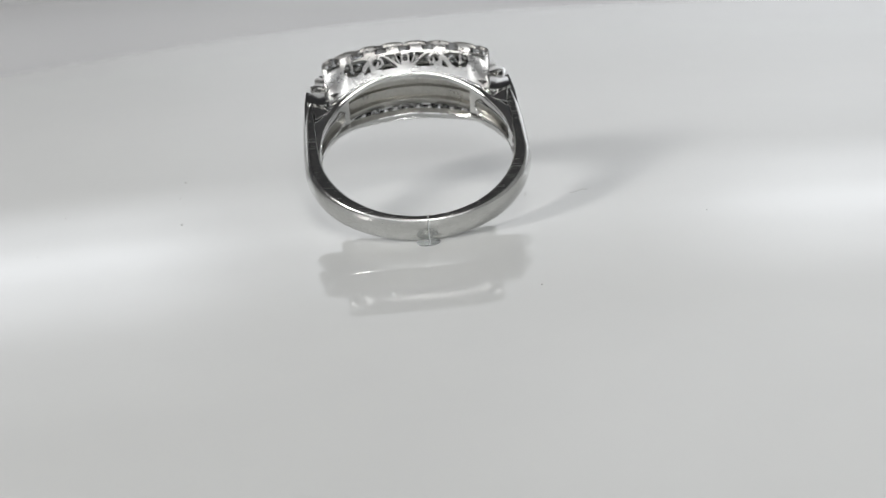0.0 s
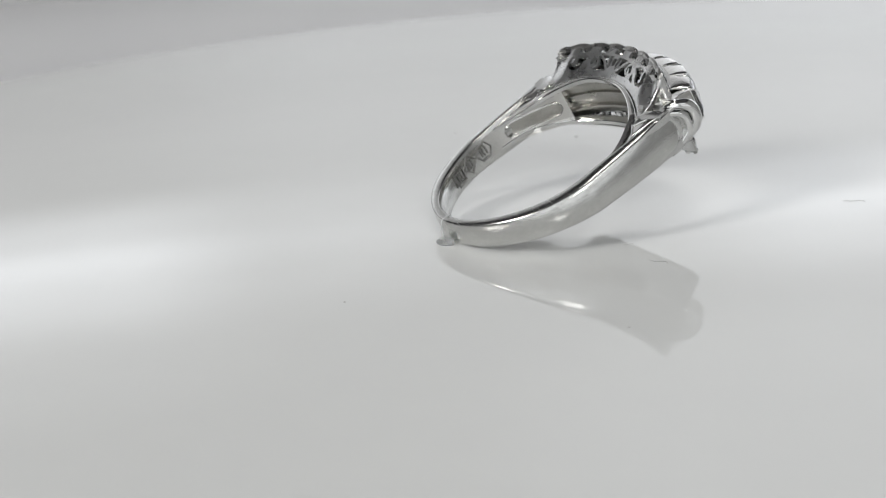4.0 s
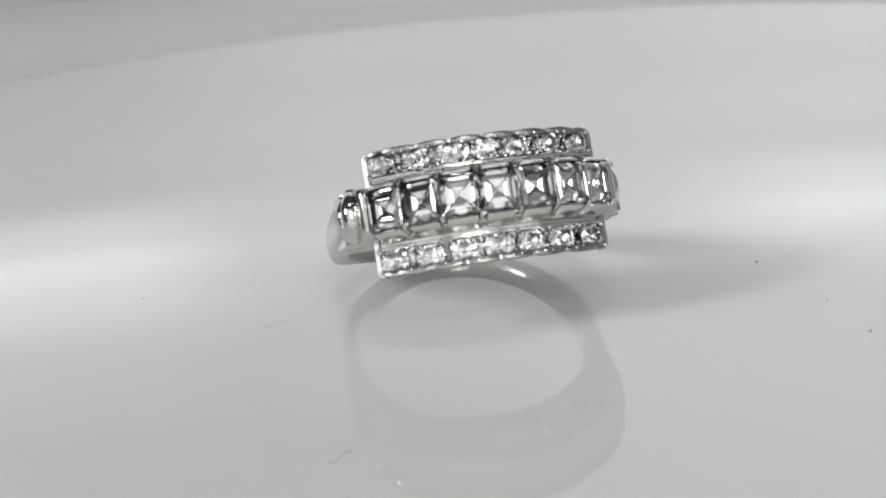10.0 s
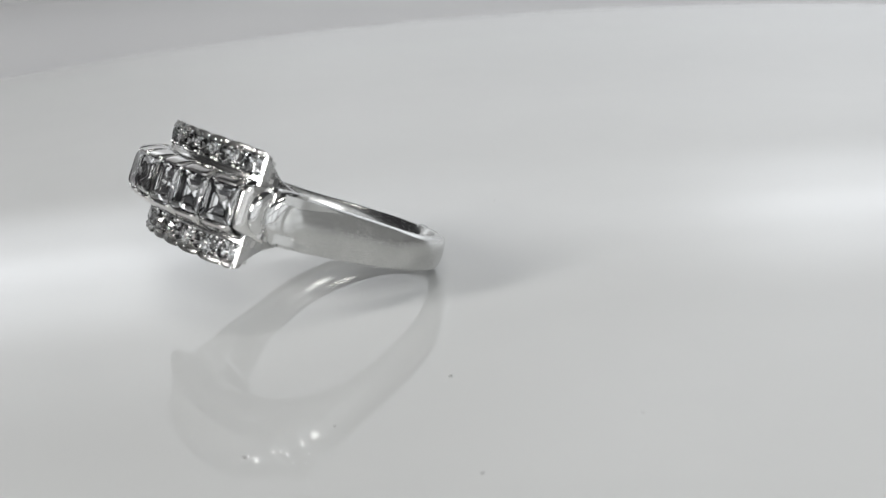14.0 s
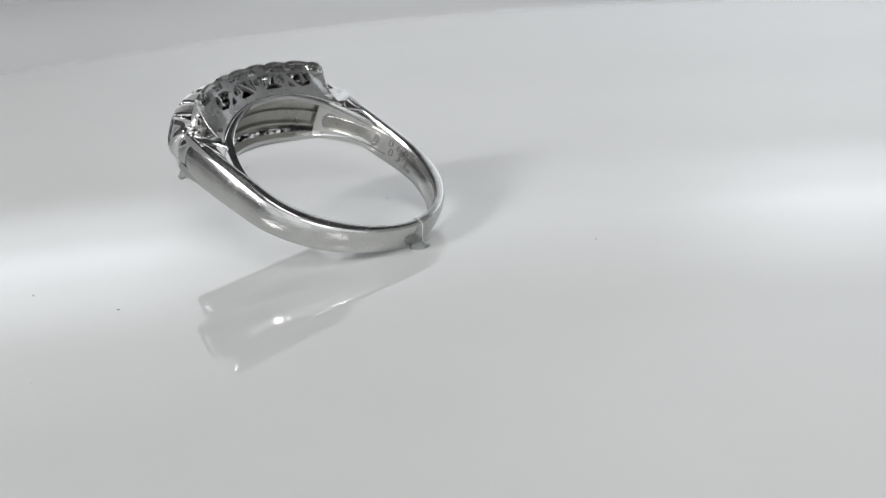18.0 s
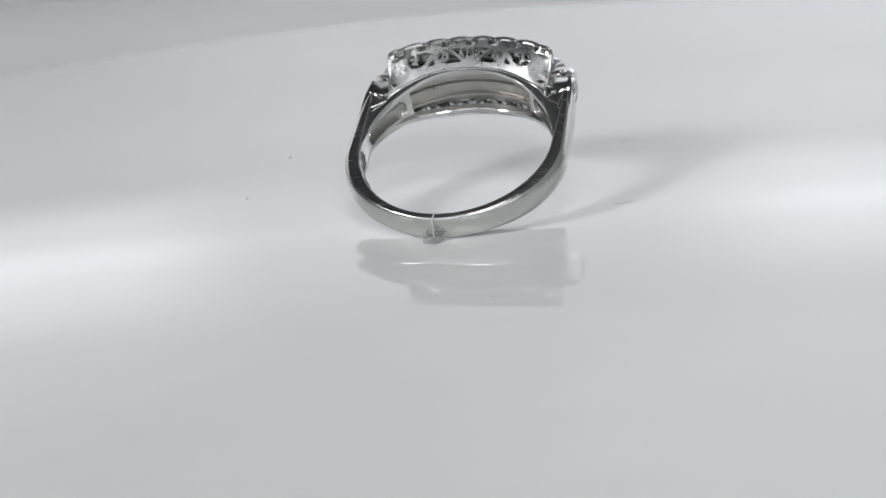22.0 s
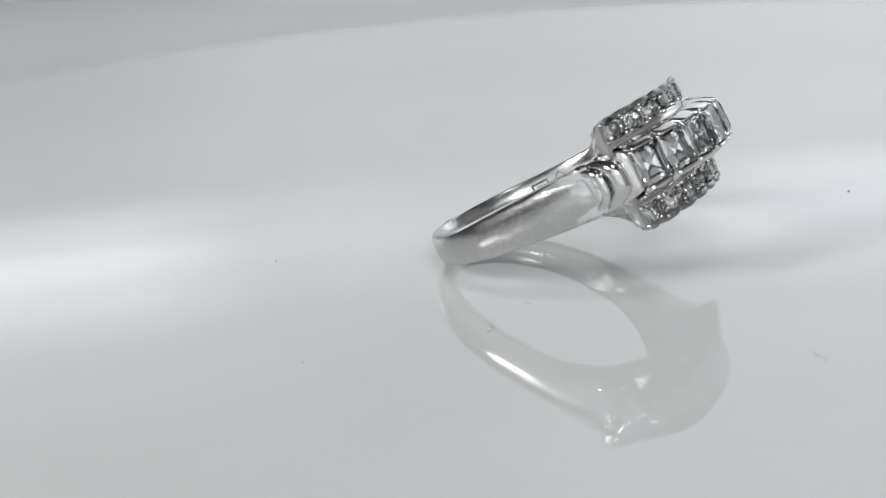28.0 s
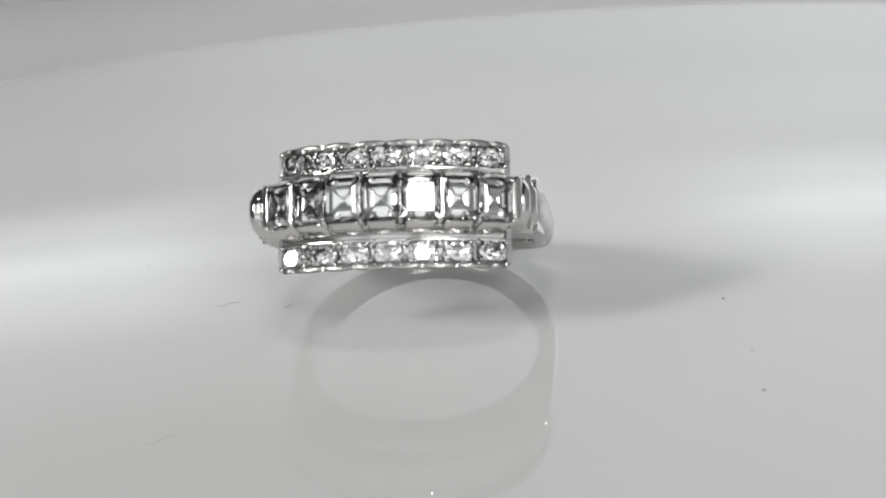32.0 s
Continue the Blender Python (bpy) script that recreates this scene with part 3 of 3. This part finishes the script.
def side_rows():
    """The two outer rows: a tray with a scalloped rim, seven round stones held by beads, windows below the rim."""
    rnd = random.Random(11)
    for s in (1, -1):
        bm = bmesh.new()
        secs = []
        for k in range(29):
            x = -7.5 + 15.0 * k / 28
            u = row_arc(x)
            secs.append(u)
        for lo, hi in ((2.2, 2.48), (3.30, 3.55)):
            loft(bm, [[R(-7.5 + 15.0 * k / 28, u + du, side(s, w)) for du, w in ((-0.70, lo), (-0.70, hi), (-1.05, hi), (-1.05, lo))] for k, u in enumerate(secs)])
        row = part("stone_tray", bm, PLATINUM, RING, "row of seven round diamonds in a scalloped platinum tray", smooth=30)
        # scalloped outer rim: broad tabs between the stones, a notch at each, turned round the corners of the row
        bm = bmesh.new()
        secs = []
        for k in range(181):
            p = -9.7 + 19.4 * k / 180
            x, inset, th = row_plan(p)
            e = 1 if p >= 0 else -1
            u = row_arc(x)
            c = abs(math.cos(math.pi * (p + 7.95) / PITCH)) ** 0.45 if abs(p) < 7.95 else 1.0
            c *= 1 - 0.75 * smoothstep(7.1, 7.8, abs(p))
            out, h = 0.16 * c - 0.03, -0.08 + 0.20 * c
            secs.append([R(e * (x + (out - o) * math.sin(th)), u + du, side(s, 3.98 - inset + (out - o) * math.cos(th)))
                         for du, o in ((h - 0.06, 0.46), (h + 0.02, 0.40), (h + 0.04, 0.10), (h + 0.01, 0.03), (h - 0.05, 0.0), (-0.12, 0.02), (-0.36, 0.04 + 0.16 * c), (-0.38, 0.50))])
        loft(bm, secs)
        part("scalloped_rim", bm, PLATINUM_DARK_REFLEX, row, "scalloped rim that rises between the stones, dark reflections painted in", smooth=50)
        # plain inner rim beside the middle row
        bm = bmesh.new()
        secs = []
        for k in range(41):
            x = -7.85 + 15.7 * k / 40
            u = row_arc(x)
            secs.append([R(x, u + du, side(s, w)) for du, w in ((0.0, 2.14), (0.03, 2.2), (0.03, 2.30), (0.0, 2.36), (-0.9, 2.36), (-0.9, 2.14))])
        loft(bm, secs)
        part("inner_rim", bm, PLATINUM, row, smooth=50)
        # short walls between stones, low in the tray
        for i in range(8):
            x = -7.95 + PITCH * i
            hw = 0.16
            bm = bmesh.new()
            xs = (max(-7.78, x - hw), min(7.78, x + hw))
            top = -0.12 if 0 < i < 7 else 0.0
            loft(bm, [[R(xx, row_arc(xx) + du, side(s, w)) for du, w in ((top - 0.12, 2.3), (top - 0.35, 3.1), (top - 0.12, 3.62), (-0.9, 3.5), (-0.9, 2.3))] for xx in xs])
            part("cross_wall", bm, PLATINUM, row)
        for i in range(7):
            x = -7.95 + PITCH * (i + 0.5)
            out = R(x, 0, 0) * 0 + (_ex * x + _eu * (row_arc(x) - ROW_UC))
            at = R(x, row_arc(x) - 0.16, side(s, 3.10))
            along = _ex.copy()
            along.rotate(Matrix.Rotation(rnd.uniform(-0.4, 0.4), 3, out.normalized()))
            tilt = _ex * rnd.uniform(-0.13, 0.13) + _ew * rnd.uniform(-0.13, 0.13)
            place("round_diamond", BRILLIANT, row, at, out.normalized() + tilt, along, (0.00101, 0.00101, 0.00101), "round brilliant-cut diamond")
        for i in range(8):
            for at_w in (2.42, 3.78):
                for dx in (-0.26, 0.26):
                    x = -7.95 + PITCH * i + dx
                    if abs(x) > 7.85:
                        continue
                    r = rnd.uniform(0.17, 0.22)
                    at = R(x, row_arc(x) - 0.03, side(s, at_w + rnd.uniform(-0.05, 0.05)))
                    place("bead", BEAD, row, at, _eu, _ex, (r * 0.001, r * 0.001, r * 0.0011))
            if 0 < i < 7:
                x = -7.95 + PITCH * i
                for at_w in (2.72, 3.48):
                    place("bead", BEAD, row, R(x, row_arc(x) - 0.14, side(s, at_w)), _eu, _ex, (0.00017, 0.00014, 0.00017))


def wall_height(ap):
    """How far the outer wall reaches down, from the rim to the rail round the finger hole."""
    x = min(ap, 7.95)
    rail = UC + math.sqrt((R_IN + 0.10 + 0.72 * (x / 7.5) ** 2) ** 2 - x * x)
    return (row_arc(x) - rail) * (1 - 0.45 * smoothstep(8.3, 10.3, ap))


def gallery_openings(px, pd):
    """Where the outer wall is pierced: a window under each stone, and scrollwork either side of a keyhole."""
    gap = np.full(px.shape, 1e9)
    for i in range(7):
        cx = PITCH * (i - 3)
        qx, qd = np.abs(px - cx) - 0.42, np.abs(pd - 0.57) - 0.17
        gap = np.minimum(gap, np.hypot(np.maximum(qx, 0), np.maximum(qd, 0)) + np.minimum(np.maximum(qx, qd), 0) - 0.17)
    x, y = np.abs(px), (2.55 - pd) / 1.46
    cuts = ([(0.42, 0.97), (1.85, 0.93), (1.25, 0.66), (0.50, 0.28), (0.40, 0.5)],
            [(0.0, 0.86), (0.20, 0.84), (0.22, 0.55), (0.14, 0.48), (0.0, 0.48)],
            [(0.85, 0.16), (1.45, 0.52), (2.15, 0.86), (2.75, 0.88), (3.15, 0.62), (3.05, 0.28), (2.2, 0.10)],
            [(3.42, 0.14), (3.52, 0.42), (3.78, 0.30), (4.0, 0.06)],
            [(3.70, 0.80), (4.30, 0.96), (5.75, 0.92), (5.95, 0.55), (5.55, 0.18), (4.75, 0.10), (4.25, 0.30), (4.12, 0.55)])
    bars = (([(2.95, 0.95), (2.35, 0.74), (2.18, 0.46), (2.45, 0.28), (2.72, 0.40), (2.62, 0.56)], 0.10),
            ([(2.62, 0.0), (2.72, 0.22), (3.1, 0.34)], 0.11),
            ([(5.35, 1.0), (5.15, 0.66), (5.30, 0.44), (5.05, 0.34)], 0.10),
            ([(0.95, 0.95), (0.80, 0.62), (0.60, 0.40)], 0.06))
    opened = np.full(px.shape, 1e9)
    for poly in cuts:
        opened = np.minimum(opened, to_polygon(x, y * 1.46, [(a, b * 1.46) for a, b in poly]) - 0.04)
    for line, r in bars:
        opened = np.maximum(opened, r - to_line(x, y * 1.46, [(a, b * 1.46) for a, b in line]))
    return np.minimum(gap, opened)


def galleries():
    """The outer wall of each row, from its rim down to the rail, pierced and turned round its corners into the end walls."""
    for s in (1, -1):
        bm = bmesh.new()
        ga, gq = np.meshgrid(np.linspace(-10.3, 10.3, 265), np.linspace(0, 1, 56), indexing="ij")
        gb = -0.02 + gq * (np.vectorize(wall_height)(np.abs(ga)) + 0.02)
        pierced_sheet(bm, ga, gb, gallery_openings(ga, gb), lambda a, b, s=s: row_side(s, a, b), lambda a, b, s=s: row_side(s, a, b, 0.30))
        gal = part("gallery", bm, PLATINUM_MATTE, RING, "pierced platinum side gallery with scrollwork and rounded solid ends", smooth=42)
        # raised bead along the foot of the wall, on the rail
        bm = bmesh.new()
        tube(bm, [row_side(s, p, wall_height(abs(p)) - 0.05) for p in np.linspace(-7.5, 7.5, 61)], 0.00013, 8)
        part("foot_bead", bm, PLATINUM, gal, smooth=60)


def middle_row():
    """The raised middle row: a channel whose walls are notched between the stones, seven square step-cut stones and small claws."""
    rnd = random.Random(9)
    bm = bmesh.new()
    secs = []
    for k in range(49):
        d = -MID_HALF + 2 * MID_HALF * k / 48
        secs.append([M(d, r, w) for r, w in ((13.05, -1.56), (13.10, -1.66), (12.55, -1.92), (12.2, -2.02), (10.2, -1.98), (10.2, -1.75), (12.0, -1.5), (12.0, 1.5), (10.2, 1.75), (10.2, 1.98), (12.2, 2.02), (12.55, 1.92), (13.10, 1.66), (13.05, 1.56), (12.3, 1.42), (12.3, -1.42))])
    loft(bm, secs)
    chan = part("middle_channel", bm, PLATINUM, RING, "raised middle row of seven square step-cut diamonds", smooth=40)
    for s in (1, -1):
        bm = bmesh.new()
        loft(bm, [[R(x, row_arc(x) + du, side(s, w)) for du, w in ((-0.22, 2.34), (-0.26, 2.1), (-0.20, 1.86), (-1.0, 1.86), (-1.0, 2.34))] for x in np.linspace(-7.9, 7.9, 41)])
        part("web", bm, PLATINUM_SATIN, chan, smooth=30)
    step = 2 * MID_HALF / 7
    sizes = (1.27, 1.30, 1.28, 1.32, 1.29, 1.30, 1.27)
    for i in range(7):
        d = -MID_HALF + step * (i + 0.5)
        out = _ex * math.sin(radians(d)) + _eu * math.cos(radians(d))
        tilt = _ex * rnd.uniform(-0.05, 0.05) + _ew * rnd.uniform(-0.05, 0.05)
        place("square_diamond", STEP_CUT, chan, M(d, 13.62, 0), out + tilt, _ex, (sizes[i] * 0.00102, 0.00142, 0.00134), "square step-cut diamond")
        for s in (1, -1):
            bm = bmesh.new()
            secs = []
            wide = rnd.uniform(0.40, 0.45)
            for k in range(17):
                q = -1 + 2 * k / 16
                dd = d + q * step * wide
                h = max(0.0, 1 - abs(q) ** 7) ** 0.5
                top = 13.02 + (0.72 + 0.05 * (i % 2)) * h
                secs.append([M(dd, r, s * w) for r, w in ((12.30, 2.06), (12.75, 1.97), (12.75 + (top - 12.75) * 0.5, 1.80), (top - 0.10, 1.60), (top, 1.52), (top - 0.03, 1.40), (12.8, 1.46), (12.30, 1.70))])
            loft(bm, secs)
            part("collet_tab", bm, PLATINUM_SATIN, chan, smooth=45)
    for i in range(8):
        d = -MID_HALF + step * i
        d = max(-MID_HALF + 0.5, min(MID_HALF - 0.5, d))
        for s in (1, -1):
            bm = bmesh.new()
            tube(bm, [M(d, 13.05, s * 1.64), M(d, 13.45, s * 1.50), M(d, 13.74, s * 1.38), M(d, 13.82, s * 1.24)], [0.00009, 0.00013, 0.00014, 0.00008], 8)
            part("claw", bm, PLATINUM, chan, smooth=60)
        if 0 < i < 7:
            bm = bmesh.new()
            loft(bm, [[M(d + dd, r, w) for r, w in ((13.35, -1.2), (13.30, 0), (13.35, 1.2), (12.0, 1.3), (12.0, -1.3))] for dd in (-0.14, 0.14)])
            part("divider", bm, PLATINUM, chan)


def stamps():
    """Punched marks inside the band: three framed stamps on one flank, two rows of worn dashes on the other."""
    for d, shape in ((-56.9, 4), (-69.0, 4), (-82.0, 6)):
        bm = bmesh.new()
        n = shape
        turn = 0.5 if d == -56.9 else 0.0
        ring_o = [(math.cos(2 * math.pi * (k + turn) / n), math.sin(2 * math.pi * (k + turn) / n)) for k in range(n)]
        stretch = (6.4, 0.98) if turn else (6.0, 0.90)
        loop = [B(d + stretch[0] * 1.0 * a, 8.57, stretch[1] * b) for a, b in ring_o]
        tube(bm, loop + loop[:1], 0.00008, 5)
        stamp = part("hallmark", bm, STAMP, RING, "framed punched mark inside the band", smooth=60)
        for j in range(3):
            bm = bmesh.new()
            dd = d + (j - 1) * 2.0
            tube(bm, [B(dd, 8.575, -0.38), B(dd + (0.8 if j == 1 else 0), 8.575, 0.0), B(dd, 8.575, 0.38)], 0.00009, 5)
            part("bar", bm, STAMP, stamp)
    plate = part("number_field", field_mesh(), PLATINUM_SATIN, RING, "two rows of small stamped numerals inside the band")
    for row, text in ((0.48, "069"), (-0.42, "031")):
        for k, sign in enumerate(text):
            d = 91.8 - 6.6 * k - (1.5 if row < 0 else 0.0)
            font = bpy.data.curves.new("numeral", "FONT")
            font.body, font.size, font.extrude, font.align_x, font.align_y = sign, 0.00116, 0.00004, "CENTER", "CENTER"
            font.materials.append(STAMP)
            ob = new("numeral", font)
            ob.parent = plate
            at = B(d, 8.60, row)
            out = (B(d, 8.0, row) - at).normalized()
            right = (B(d - 1, 8.60, row) - at).normalized()
            up = out.cross(right)
            ob.matrix_basis = Matrix.Translation(at) @ Matrix((right, up, out)).transposed().to_4x4()


def field_mesh():
    """A thin flat field, ground smooth for the numerals."""
    bm = bmesh.new()
    loft(bm, [[B(d, r, w) for r, w in ((8.62, -0.98), (8.61, 0.0), (8.62, 0.98), (8.75, 0.98), (8.75, -0.98))] for d in np.linspace(72, 95, 9)])
    return bm


shank()
inner_rails()
shoulder_ridges()
shoulder_sides()
side_rows()
galleries()
middle_row()
stamps()


# ---- what holds the ring: a dab of clear wax and a thread ----
def dab_and_thread():
    dab = tagged(new("wax_dab"), "flat dab of clear greenish wax under the band", "adhesive")
    bm = bmesh.new()
    secs = []
    cx, cy = -0.60, 1.25
    for rr, z in ((1.0, 0.02), (1.02, 0.10), (0.94, 0.24), (0.72, 0.36), (0.35, 0.42), (0.06, 0.43)):
        ringp = []
        for k in range(28):
            q = 2 * math.pi * k / 28
            wob = 1 + 0.06 * math.sin(3 * q + 0.6) + 0.04 * math.sin(5 * q)
            ringp.append(Vector((cx + 1.0 * rr * wob * math.cos(q), cy + 0.75 * rr * wob * math.sin(q), z)) * 0.001)
        secs.append(ringp)
    loft(bm, secs)
    part("blob", bm, GLUE, dab, smooth=60)
    thread = tagged(new("nylon_thread"), "thin clear nylon thread tied over the band", "thread")
    bm = bmesh.new()
    foot = Vector((-0.46, 1.05, 0.05)) * 0.001
    over = [R(-0.10, 1.54, 1.44), R(-0.07, 1.73, 1.56), R(-0.05, 2.08, 1.60), R(-0.03, 2.44, 1.55), R(-0.03, 2.60, 1.30)]
    tube(bm, [foot, foot.lerp(over[0], 0.5)] + over, 0.00006, 7)
    part("strand", bm, NYLON, thread, smooth=60)
    return [dab, thread]


HOLDERS = dab_and_thread()


# ---- dust on the disc ----
def dust():
    rnd = random.Random(21)
    made = []
    specks = ((8.1, -11.2, 0.17), (-24.1, 12.8, 0.24), (-26.2, 28.4, 0.26), (-36.6, 18.1, 0.18), (-25.8, 22.2, 0.14), (24.7, 4.5, 0.15), (-36.3, 6.3, 0.12))
    for x, y, size in specks:
        r = size * 0.62
        ob = tagged(new("dust_speck"), "tiny grey dust speck lying on the disc", "dust", group="dust on the disc")
        bm = bmesh.new()
        bmesh.ops.create_icosphere(bm, subdivisions=1, radius=r * 0.001)
        for v in bm.verts:
            v.co *= rnd.uniform(0.7, 1.2)
            v.co.z *= 0.45
            v.co += Vector((x, y, r * 0.4)) * 0.001
        part("grain", bm, LINT, ob)
        made.append(ob)
    fibres = ((14.2, 13.6, 25, 1.9), (9.1, 13.9, 70, 0.8), (10.6, 36.4, 40, 2.0))
    for x, y, turn, length in fibres:
        ob = tagged(new("lint_fibre"), "short curled grey lint fibre on the disc", "lint", group="dust on the disc")
        bm = bmesh.new()
        path = []
        for k in range(13):
            q = k / 12 - 0.5
            a = radians(turn)
            px, py = length * q, 0.22 * length * math.sin(7 * q) * (0.5 + q)
            path.append(Vector((x + px * math.cos(a) - py * math.sin(a), y + px * math.sin(a) + py * math.cos(a), 0.05)) * 0.001)
        tube(bm, path, 0.000018, 5)
        part("strand", bm, LINT, ob)
        made.append(ob)
    return made


DUST = dust()

# ---- everything that turns ----
# the turntable's angle, second by second, in degrees
ANGLES = (-0.10, 16.50, 33.37, 50.71, 68.41, 86.42, 104.34, 122.13, 139.14, 156.06, 173.73, 190.87, 207.68, 224.32, 241.41, 259.06, 277.19,
          294.91, 311.76, 328.48, 345.47, 362.38, 378.99, 395.38, 412.10, 429.48, 447.27, 465.34, 483.44, 501.27, 518.40, 535.27, 552.02)


def motions():
    for thing in TURNING:
        walk(thing, [(float(t), pose(0, 0, 0, 0, 0, -a)) for t, a in enumerate(ANGLES)])
    walk(TURNTABLE, [(float(t), pose(DISC_AT[0] + DISC_OFF * math.sin(radians(a)), DISC_AT[1] + DISC_OFF * math.cos(radians(a)), 0, 0, 0, -a))
                     for t, a in enumerate(ANGLES)])


TURNING = [RING, *HOLDERS, *DUST]
motions()
